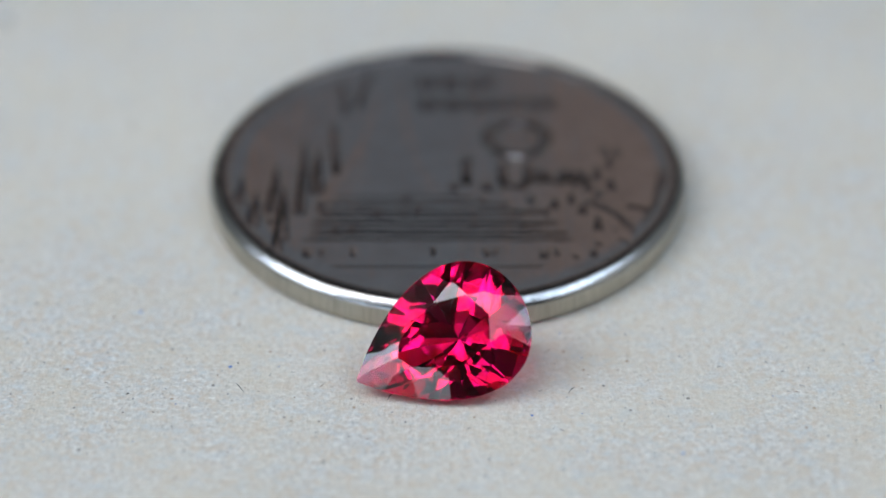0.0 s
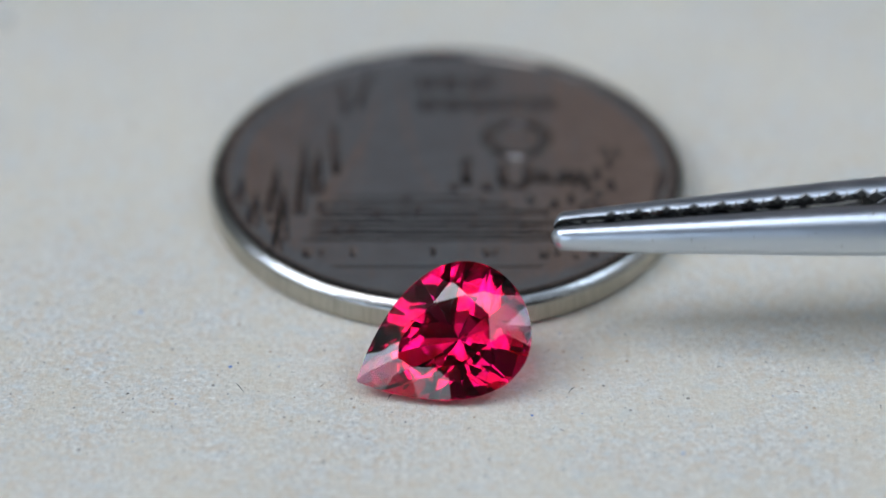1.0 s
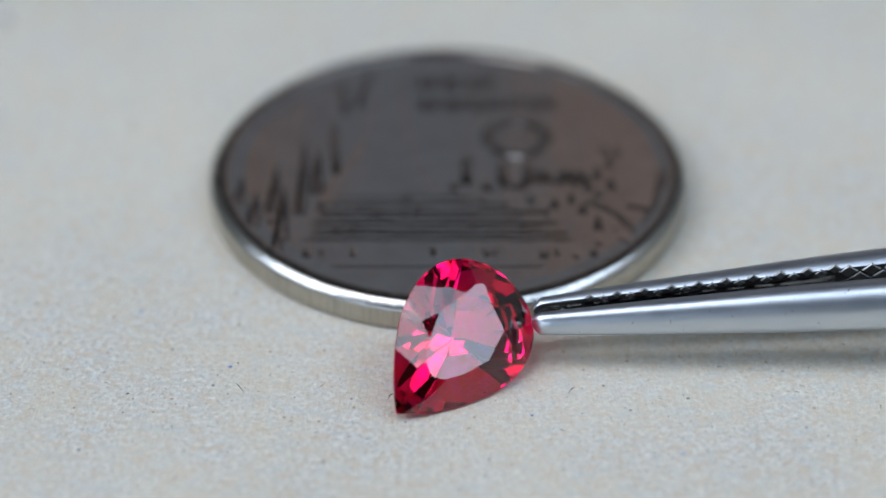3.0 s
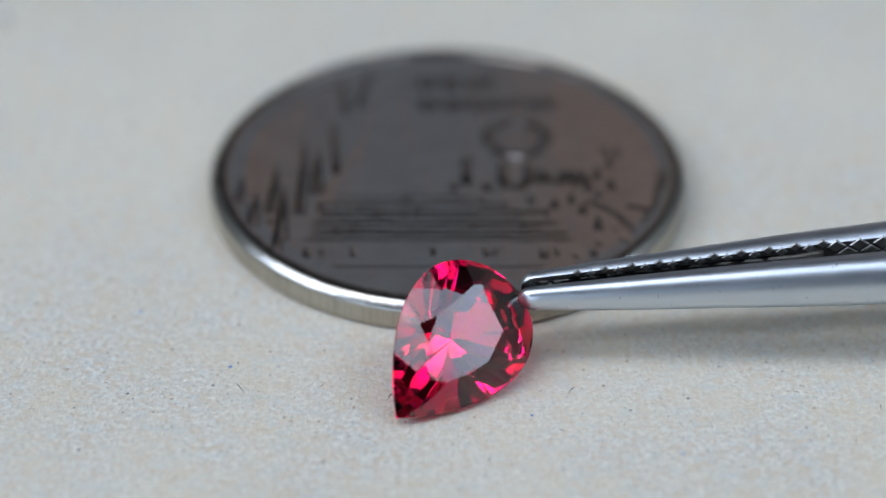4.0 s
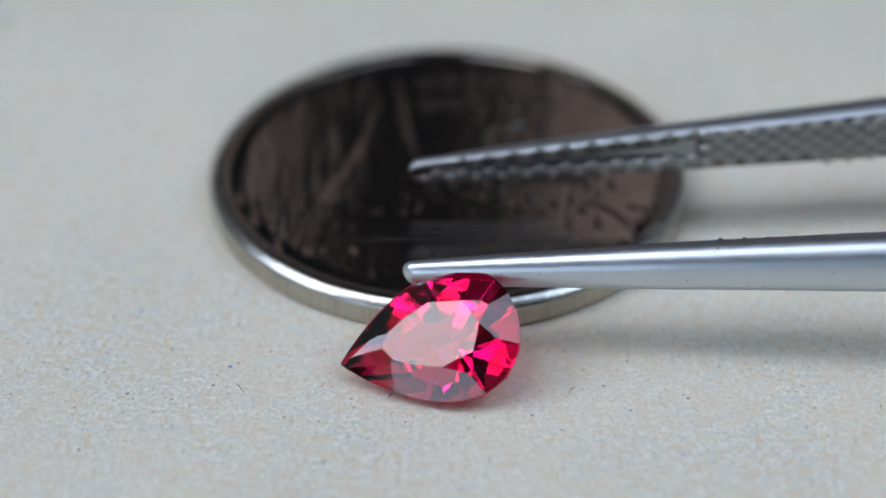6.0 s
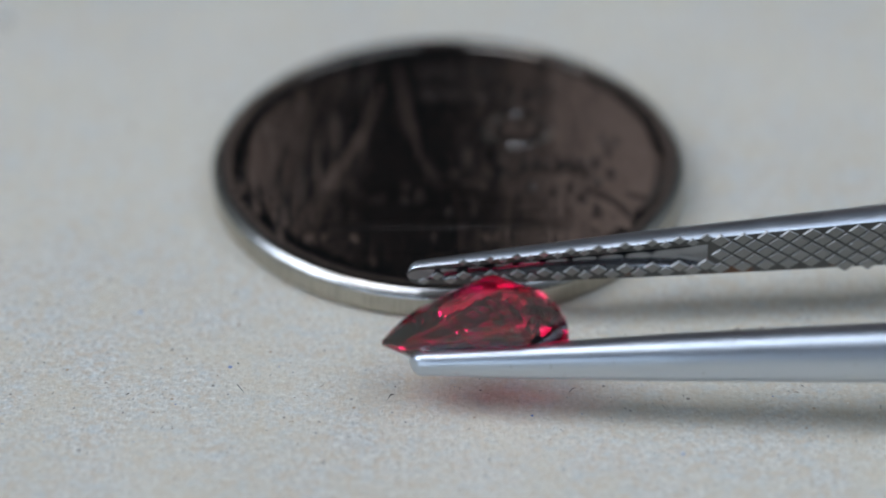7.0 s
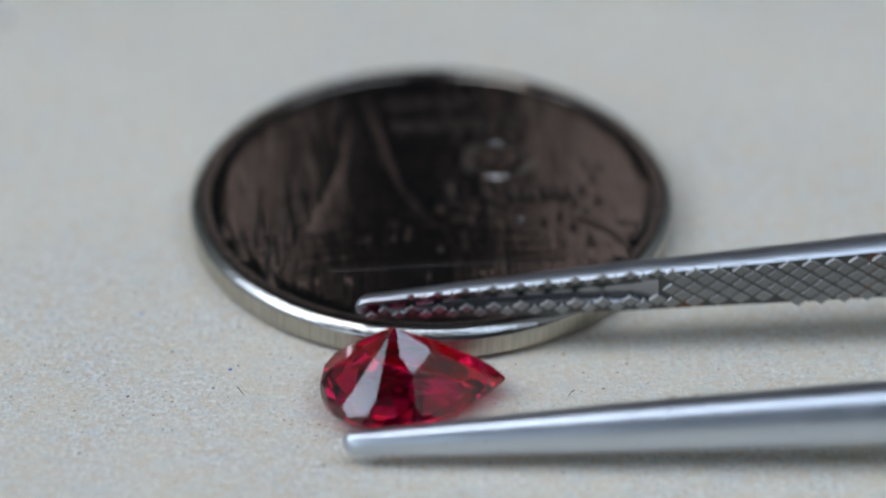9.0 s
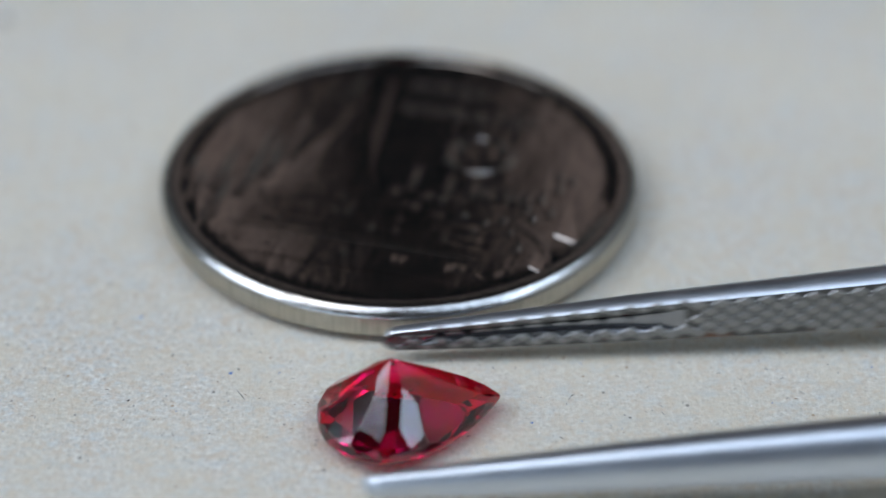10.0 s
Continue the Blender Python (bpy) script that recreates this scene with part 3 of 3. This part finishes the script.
def make_arm(side, parent, name):
    """side -1: the inner face looks along +y; +1: mirrored."""
    bm = bmesh.new()
    xs = [0, 0.05, 0.15, 0.3, 0.45, 0.8] + [0.8 + 0.5 * i for i in range(1, 46)] + [25 + 5 * i for i in range(10)]
    loops = []
    for x in xs:
        h, t, g, rise = arm_section(x)
        bow = 0.0007 * x * x
        y0 = side * (0.08 + bow)
        pts = [(y0, h * 0.40)]
        # the long hollow of the gripping face
        for u in (1, 0.85, 0.6, 0.3, 0, -0.3, -0.6, -0.85, -1):
            pts.append((y0 + side * 0.40 * g * math.sqrt(max(0.0, 1 - u * u)), h * (0.23 * u + 0.02)))
        pts.append((y0, -h * 0.44))
        m = 12
        for i in range(m + 1):
            a = -math.pi / 2 + math.pi * i / m
            pts.append((y0 + side * (0.165 * h + t * math.cos(a) ** 0.92), h / 2 * math.sin(a)))
        loops.append([bm.verts.new((x, y, z + rise)) for y, z in pts])
    for a, b in zip(loops, loops[1:]):
        for i in range(len(a)):
            k = (i + 1) % len(a)
            # inner faces take the steels with the shade in their colour
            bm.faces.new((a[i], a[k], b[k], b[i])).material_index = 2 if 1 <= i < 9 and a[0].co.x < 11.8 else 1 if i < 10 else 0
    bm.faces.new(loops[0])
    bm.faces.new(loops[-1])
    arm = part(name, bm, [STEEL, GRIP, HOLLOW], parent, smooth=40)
    # raised diamonds of the gripping face
    w, d = 0.90, 0.66
    bm = bmesh.new()
    cs = [(-w * 0.47, 0), (0, -d * 0.47), (w * 0.47, 0), (0, d * 0.47)]
    base = [bm.verts.new((cx, side * 0.03, cz)) for cx, cz in cs]
    top = [bm.verts.new((cx * 0.80, -side * 0.05, cz * 0.80)) for cx, cz in cs]
    bm.faces.new(top)
    for i in range(4):
        k = (i + 1) % 4
        bm.faces.new((base[i], base[k], top[k], top[i]))
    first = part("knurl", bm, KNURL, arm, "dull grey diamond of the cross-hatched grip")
    spots = []
    # one row along each edge of the hollow, then the whole face
    for i in range(22):
        x = 0.62 + 0.53 * i
        h = arm_section(x)[0]
        size = 0.62 + 0.015 * i
        spots.append((x, -h * 0.46 + 0.29 * size + (0.22 if i % 2 else 0.0), size))
        if side > 0 and i > 2:
            spots.append((x, h * (0.40 if i % 2 else 0.33), 0.40 + 0.012 * i))
    for col in range(70):
        x = 12.3 + col * w / 2
        if x > 25.0:
            break
        h = arm_section(x)[0]
        for row in range(-8, 9):
            z = (row + (0.5 if col % 2 else 0.0)) * d
            if -h * 0.47 + 0.12 < z < h * 0.40 - 0.14:
                spots.append((x, z, 0.96))
    for x, z, size in spots:
        ob = first if (x, z, size) == spots[0] else new("knurl", first.data)
        ob.parent = arm
        ob.scale = (size * 1.04, 1, size)
        ob.location = (x / 1000, side * (0.08 + 0.0007 * x * x) / 1000, (z + arm_section(x)[3]) / 1000)
        tagged(ob, "dull grey diamond of the cross-hatched grip")
    return arm


def make_tweezers():
    tw = tagged(new("tweezers"), "polished steel tweezers with cross-hatched gripping tips", "tweezers")
    make_arm(-1, tw, "arm")
    far = make_arm(1, tw, "arm")
    bm = bmesh.new()
    for s in (-1, 1):
        for i in range(12):
            x0, x1 = 68 + i * 4.5, 68 + (i + 1) * 4.5
            ya, yb = (s * (3.4 * (1 - (v / 12) ** 2) + 0.8) + (2.5 if s > 0 else 0) * (1 - v / 12) for v in (i, i + 1))
            q = [bm.verts.new(v) for v in ((x0, ya - 0.6, -2.9), (x0, ya + 0.6, -2.9), (x0, ya + 0.6, 2.9), (x0, ya - 0.6, 2.9), (x1, yb - 0.6, -2.9), (x1, yb + 0.6, -2.9), (x1, yb + 0.6, 2.9), (x1, yb - 0.6, 2.9))]
            for f in ((0, 1, 2, 3), (4, 7, 6, 5), (0, 4, 5, 1), (1, 5, 6, 2), (2, 6, 7, 3), (3, 7, 4, 0)):
                bm.faces.new([q[j] for j in f])
    bmesh.ops.remove_doubles(bm, verts=bm.verts, dist=0.01)
    part("spring", bm, STEEL, tw)
    return tw, far


tweezers, far_arm = make_tweezers()


# ---- all that moves ----
def motions():
    walk(coin, [
        (0.0, mm(0.22, 4.32, 0)), (6.6, mm(0.22, 4.32, 0)), (6.7, mm(0.23, 4.67, 0)), (6.9, mm(0.24, 5.22, 0)), (7.4, mm(0.24, 5.16, 0)), (8.2, mm(0.24, 5.16, 0)), (8.4, mm(0.23, 5.27, 0, 0, 0, 0.3)),
        (8.7, mm(0.16, 5.12, 0, 0, 0, 1)), (8.85, mm(-0.14, 4.17, 0, 0, 0, 3)), (9.0, mm(-0.47, 2.53, 0, 0, 0, 5)), (9.1, mm(-0.44, 1.77, 0, 0, 0, 4)), (9.2, mm(-0.38, 1.19, 0, 0, 0, 2.6)), (9.75, mm(-0.38, 1.19, 0, 0, 0, 2.6)),
        (9.85, mm(-0.84, 1.97, 0, 0, 0, -3)), (9.95, mm(-1.64, 3.57, 0, 0, 0, -12)), (10.0, mm(-1.85, 3.98, 0, 0, 0, -15))])
    # the front of the cardboard gives way when it is pressed
    def sag(a):
        return mm(0, 0, -15 * math.sin(radians(a)), a)

    walk(paper, [(0.0, sag(0)), (6.6, sag(0)), (7.5, sag(0.12)), (8.0, sag(0.14)), (8.5, sag(0.04)), (9.0, sag(0.33)), (9.4, sag(0.12)), (9.7, sag(0.12)), (9.8, sag(0.36)), (10.0, sag(0.8))])
    # the added sheet slides in to darken the coin's reflection
    walk(curtain, [(0.0, pose(-0.62, 2.12, 0)), (3.95, pose(-0.62, 2.12, 0)), (4.2, pose(-0.035, 2.12, 0)), (10.0, pose(-0.035, 2.12, 0))])
    walk(gem, [
        (0.0, mm(-0.11, -8.78, 1.86, -37.4, 20.1, -163.6)), (2.3, mm(-0.11, -8.78, 1.86, -37.4, 20.1, -163.6)), (2.4, mm(-0.04, -8.72, 1.81, -42, 19, -162)), (2.5, mm(0.19, -9.17, 1.93, -45.4, 16.5, -138.7)),
        (2.6, mm(0.34, -8.84, 1.65, -41.6, 19.8, -133.3)), (2.7, mm(0.39, -8.83, 1.66, -41.9, 20, -131.3)), (3.8, mm(0.34, -9.27, 1.91, -42.5, 23.4, -129.7)), (4.9, mm(0.34, -9.27, 1.91, -42.5, 23.4, -129.7)), (5.0, mm(0.31, -8.78, 1.64, -41.8, 18.1, -132.6)),
        (5.1, mm(-0.19, -9.07, 1.79, -45, 20.7, -156.6)), (5.2, mm(-0.31, -9.08, 1.84, -31.9, 19.8, -164.4)), (5.35, mm(-0.36, -9.0, 1.84, -32.5, 19.3, -168)), (6.1, mm(-0.54, -8.77, 1.85, -35.2, 16.7, -178.5)),
        (6.3, mm(-0.55, -8.75, 1.85, -35.3, 16.6, -179)), (6.5, mm(-0.55, -8.75, 1.85, -35.3, 16.6, -179)), (6.6, mm(-0.2, -8.2, 1.85, -40, 20, -178)), (6.7, mm(0.21, -7.54, 1.79, -45.9, 23.8, -177.4)),
        (6.8, mm(0.7, -9.2, 3.1, -64, 11, -174)), (6.9, mm(1.0, -10.15, 3.64, -98.5, 7.9, 174.6)), (7.0, mm(1.15, -10.3, 3.3, -106, 11, 174)), (7.1, mm(1.35, -10.49, 2.79, -116.6, 17, 172.9)),
        (7.2, mm(1.0, -10.7, 2.0, -145, 10, 178)), (7.3, mm(0.7, -10.44, 0.67, -176, 0, -175.2)), (7.4, mm(0.83, -9.63, 0.63, -180, 0, 164.5)), (7.6, mm(0.83, -9.63, 0.63, -180, 0, 164.5)),
        (7.7, mm(0.8, -9.60, 0.63, -180, 0, 150)), (7.8, mm(0.42, -10.80, 0.63, -180, 0, 118)), (7.9, mm(0.3, -10.80, 0.63, -180, 0, 104)), (8.0, mm(0.06, -10.36, 0.63, -180, 0, 92)), (8.1, mm(-0.32, -9.85, 0.63, -180, 0, 64)),
        (8.2, mm(-0.5, -8.90, 0.63, -180, 0, 40)), (8.3, mm(-1.0, -7.70, 0.63, -180, 0, 20)), (8.4, mm(-1.05, -7.39, 0.63, -180, 0, 16.7)), (8.75, mm(-1.05, -7.39, 0.63, -180, 0, 16)), (8.8, mm(-1.05, -7.50, 0.63, -180, 0, 14)),
        (8.9, mm(-1.06, -8.10, 0.63, -180, 0, 8)), (9.0, mm(-1.15, -9.87, 0.63, -180, 0, 5)), (9.1, mm(-1.2, -10.90, 0.63, -180, 0, 10)), (9.2, mm(-1.2, -11.12, 0.63, -180, 0, 14.2)), (9.8, mm(-1.2, -11.12, 0.63, -180, 0, 14.4)),
        (10.0, mm(-1.23, -11.20, 0.30, -179.2, 0, 16))])
    walk(tweezers, [
        (0, mm(26, 14, 36, 0, -3, -3.6)), (0.1, mm(18, 9, 27, 0, -3, -3.4)), (0.2, mm(9, 3.5, 18.2, 0, -3, -3.2)), (0.3, mm(2.82, -0.75, 12, 0, -3, -3)),
        (0.5, mm(-2.68, -2.37, 9, 0, -3, -2.7)), (0.6, mm(-2.39, -3.04, 8.2, 0, -3, -1.5)), (0.7, mm(-0.09, -4.42, 7.4, 0, -3, -1.5)),
        (0.8, mm(2.51, -5.62, 6.5, 0, -3, -1.4)), (0.9, mm(3.66, -6.25, 5.7, 0, -3, -1)), (1, mm(4.15, -6.41, 5.2, 0, -3, -0.8)),
        (1.1, mm(3.82, -7.06, 4.2, 0, -3, 1.7)), (1.2, mm(3.42, -7.47, 3.1, 0, -3, 3.5)), (1.5, mm(3.17, -7.64, 2.2, 0, -3, 2.6)),
        (1.8, mm(2.98, -7.6, 1.95, 0, -3, 2.4)), (2.1, mm(3.26, -7.58, 2.1, 0, -3, 2.4)), (2.5, mm(3.31, -7.64, 1.65, 0, -3, 2.2)),
        (2.7, mm(3.49, -7.63, 1.7, 0, -3, 2.2)), (3.3, mm(3.2, -7.18, 2.4, 0, -3, 2.7)), (3.8, mm(2.81, -6.53, 3.2, 0, -3, 2.3)),
        (4, mm(2.93, -7.06, 2.8, 0, -3, 2.5)), (4.1, mm(3.23, -5.92, 3.6, 0, -3, 0.2)), (4.2, mm(2.97, -4.5, 4.6, 0, -3, -1.3)),
        (4.4, mm(2.49, -5.24, 4.2, 0, -3, 0.7)), (4.5, mm(2.18, -6.13, 3.4, 0, -3, 2.7)), (4.7, mm(2.39, -6.71, 3.2, 0, -3, 3.7)),
        (5, mm(2.91, -7.01, 3.2, 0, -3, 3.6)), (5.2, mm(2.76, -6.79, 3.2, 0, -3, 4.1)), (5.5, mm(0.79, -5.94, 3.4, 0, -3, 2.7)),
        (5.9, mm(-1.19, -5.94, 3.4, 0, -3, -0.3)), (6.3, mm(-2.22, -7.6, 3.2, 0, -3, -2.2)), (6.4, mm(-2.12, -8.17, 3, 0, -3, -1.8)),
        (6.5, mm(-2.17, -9.06, 2.8, 0, -3, -1.6)), (6.6, mm(-2.14, -9.87, 2.5, 0, -3, -1.1)), (6.7, mm(-2.01, -10.26, 2.2, 0, -3, -0.6)),
        (6.8, mm(-1.98, -10.38, 2.4, 0, -3, -0.6)), (6.9, mm(-1.62, -10.61, 2.5, 0, -3, -0.6)), (7, mm(-1.26, -10.49, 2.3, 0, -3, -0.6)),
        (7.1, mm(-1.15, -11.27, 1.8, 0, -3, -0.1)), (7.2, mm(-1.33, -12.67, 1, 0, -3, -0.1)), (7.3, mm(-1.4, -13.81, 0.8, 0, -3, 0)),
        (7.4, mm(-1.13, -14.04, 0.8, 0, -3, 0)), (7.5, mm(-0.08, -15.17, 0.8, 0, -3, 0)), (7.6, mm(0.95, -15.77, 0.8, 0, -3, 0)),
        (7.7, mm(1.61, -16.68, 0.8, 0, -3, 0.4)), (7.8, mm(2.34, -17.6, 0.8, 0, -3, 0.9)), (7.9, mm(3.06, -19.41, 0.8, 0, -3, 1.8)),
        (8, mm(2.89, -19.85, 0.8, 0, -3, 1.8)), (8.1, mm(2.29, -19.99, 0.8, 0, -3, 1.8)), (8.2, mm(1.7, -19.85, 0.8, 0, -3, 1.8)),
        (8.3, mm(0.92, -18.32, 0.9, 0, -3, 1.3)), (8.4, mm(0.93, -13.54, 2.4, 0, -3, -0.1)), (8.5, mm(3.03, -9.29, 3, 0, -3, -1.1)),
        (8.6, mm(0.38, -10.26, 2.2, 0, -3, -0.6)), (8.7, mm(-2.2, -10.76, 1.4, 0, -3, -0.1)), (8.8, mm(-3.72, -10.98, 1, 0, -3, 2.4)),
        (8.9, mm(-3.75, -11.55, 0.8, 0, -3, 2.6)), (9, mm(-3.76, -13.42, 0.8, 0, -3, 2.8)), (9.1, mm(-3.89, -14.4, 0.8, 0, -3, 2.8)),
        (9.2, mm(-4.57, -13.98, 0.8, 0, -3, 2.8)), (9.3, mm(-4.87, -13.27, 1, 0, -3, 2.8)), (9.4, mm(-2.53, -13.38, 1.2, 0, -3, 1.9)),
        (9.5, mm(1.52, -14.56, 0.8, 0, -3, 1.9)), (9.6, mm(4.65, -16.24, 0.8, 0, -3, 1.9)), (9.7, mm(5.65, -16.52, 0.8, 0, -3, 1.9)),
        (9.8, mm(3.56, -16.31, 0.8, 0, -3, 3.1)), (9.9, mm(0.31, -15.9, 0.8, 0, -3, 3.9)), (10, mm(-2.96, -15.83, 0.8, 0, -3, 4.4)),
    ])
    walk(far_arm, [
        (0, mm(0.12, 0.3, 0.06, 0, 0, 0.5)), (0.2, mm(0.12, 0.3, 0.06, 0, 0, 0.5)), (0.3, mm(0.12, 0.3, 0.06, 0, 0, 0.5)),
        (0.5, mm(0.12, 0.3, 0.06, 0, 0, 0.5)), (0.6, mm(0.12, 0.3, 0.06, 0, 0, 0.5)), (0.7, mm(0.12, 0.3, 0.06, 0, 0, 0.5)),
        (0.8, mm(0.12, 0.3, 0.06, 0, 0, 0.5)), (0.9, mm(0.12, 0.3, 0.06, 0, 0, 0.5)), (1, mm(0.12, 0.3, 0.06, 0, 0, 0.5)),
        (1.1, mm(0.12, 0.3, 0.06, 0, 0, 0.5)), (1.2, mm(0.12, 0.3, 0.06, 0, 0, 0.5)), (1.5, mm(0.12, 0.3, 0.06, 0, 0, 0.5)),
        (1.8, mm(0.12, 0.3, 0.06, 0, 0, 0.5)), (2.1, mm(0.12, 0.3, 0.06, 0, 0, 0.5)), (2.5, mm(0.12, 0.3, 0.06, 0, 0, 0.5)),
        (2.7, mm(0.12, 0.3, 0.06, 0, 0, 0.5)), (3.3, mm(0.12, 0.3, 0.06, 0, 0, 0.5)), (3.8, mm(0.12, 0.3, 0.06, 0, 0, 0.5)),
        (4, mm(0.12, 0.3, 0.06, 0, 0, 0.5)), (4.1, mm(0.12, 0.3, 0.06, 0, 0, 0.5)), (4.2, mm(0.12, 0.3, 0.06, 0, 0, 0.5)),
        (4.4, mm(0.12, 0.3, 0.06, 0, 0, 0.5)), (4.5, mm(0.12, 0.3, 0.06, 0, 0, 0.5)), (4.7, mm(0.12, 0.3, 0.06, 0, 0, 0.5)),
        (5, mm(0.12, 0.3, 0.06, 0, 0, 0.5)), (5.2, mm(0.12, 0.3, 0.06, 0, 0, 0.5)), (5.5, mm(0.1, 2, 0.1, 0.1, 0, 2)),
        (5.9, mm(0.1, 5.5, 0.1, 0.1, 0, 3.5)), (6.3, mm(-0.09, 8.37, -0.2, 0.12, -0, 2.3)), (6.4, mm(-0.1, 8.01, 0, 0.1, -0, 1.9)),
        (6.5, mm(0.09, 6.62, 0.2, 0.11, -0, 2.1)), (6.6, mm(0.01, 5.66, 0.3, 0.15, -0, 2.8)), (6.7, mm(0.09, 5.41, 0.2, 0.12, -0, 2.3)),
        (6.8, mm(0.29, 4.46, 0.19, 0.12, -0, 2.3)), (6.9, mm(-0.05, 4.49, 0.3, 0.17, -0, 3.3)), (7, mm(-0.17, 4.87, 0.31, 0.09, -0, 1.8)),
        (7.1, mm(-0.2, 5.13, 0.61, 0.03, -0, 0.6)), (7.2, mm(-0.3, 5.34, 0.52, 0.09, -0, 1.8)), (7.3, mm(-0.33, 6.67, 0.22, 0.06, -0, 1.2)),
        (7.4, mm(-0.06, 8.18, 1.41, 0.02, -0, 0.3)), (7.5, mm(0.18, 9.06, 1.49, -0.01, -0, -0.2)), (7.6, mm(0.35, 8.88, 1.18, -0, -0, 0)),
        (7.7, mm(0.55, 8.51, 0.37, 0.02, -0, 0.4)), (7.8, mm(0.69, 8.62, -0.04, 0.01, -0, 0.1)), (7.9, mm(0.5, 8.43, -0.03, -0.01, -0, -0.1)),
        (8, mm(0.14, 7.93, -0.01, 0.01, -0, 0.1)), (8.1, mm(-0.74, 7.26, 0.04, 0.02, -0, 0.3)), (8.2, mm(-1.09, 7.39, 0.06, 0.02, -0, 0.3)),
        (8.3, mm(-0.99, 6.73, -0.05, 0.02, -0, 0.4)), (8.4, mm(-0.05, 7.5, 0.2, 0.02, -0, 0.4)), (8.5, mm(0.64, 8.9, -0.03, -0.01, -0, -0.1)),
        (8.6, mm(0.94, 8.91, 0.75, 0.01, -0, 0.1)), (8.7, mm(0.67, 6.65, 1.27, 0.08, -0, 1.6)), (8.8, mm(0.84, 6.41, 1.36, -0.11, -0, -2.1)),
        (8.9, mm(0.56, 6.05, 1.37, -0.09, -0, -1.8)), (9, mm(0.71, 6.04, 1.36, -0.09, -0, -1.7)), (9.1, mm(0.58, 6.29, 1.27, -0.09, -0, -1.7)),
        (9.2, mm(0.6, 5.88, 1.37, -0.09, -0, -1.7)), (9.3, mm(0.58, 6.02, 1.27, -0.1, -0, -2)), (9.4, mm(0.24, 5.34, 1.09, -0.06, -0, -1.1)),
        (9.5, mm(0.37, 4.53, 1.28, -0.09, -0, -1.7)), (9.6, mm(0.44, 5.69, 0.38, -0.08, -0, -1.6)), (9.7, mm(0.19, 6.07, -0.01, -0.07, -0, -1.4)),
        (9.8, mm(0.94, 7.58, -0.05, -0.01, -0, -0.2)), (9.9, mm(1.16, 8.52, -0.06, -0.08, -0, -1.6)), (10, mm(1.3, 8.22, -0.07, -0.15, -0, -2.8)),
    ])


motions()
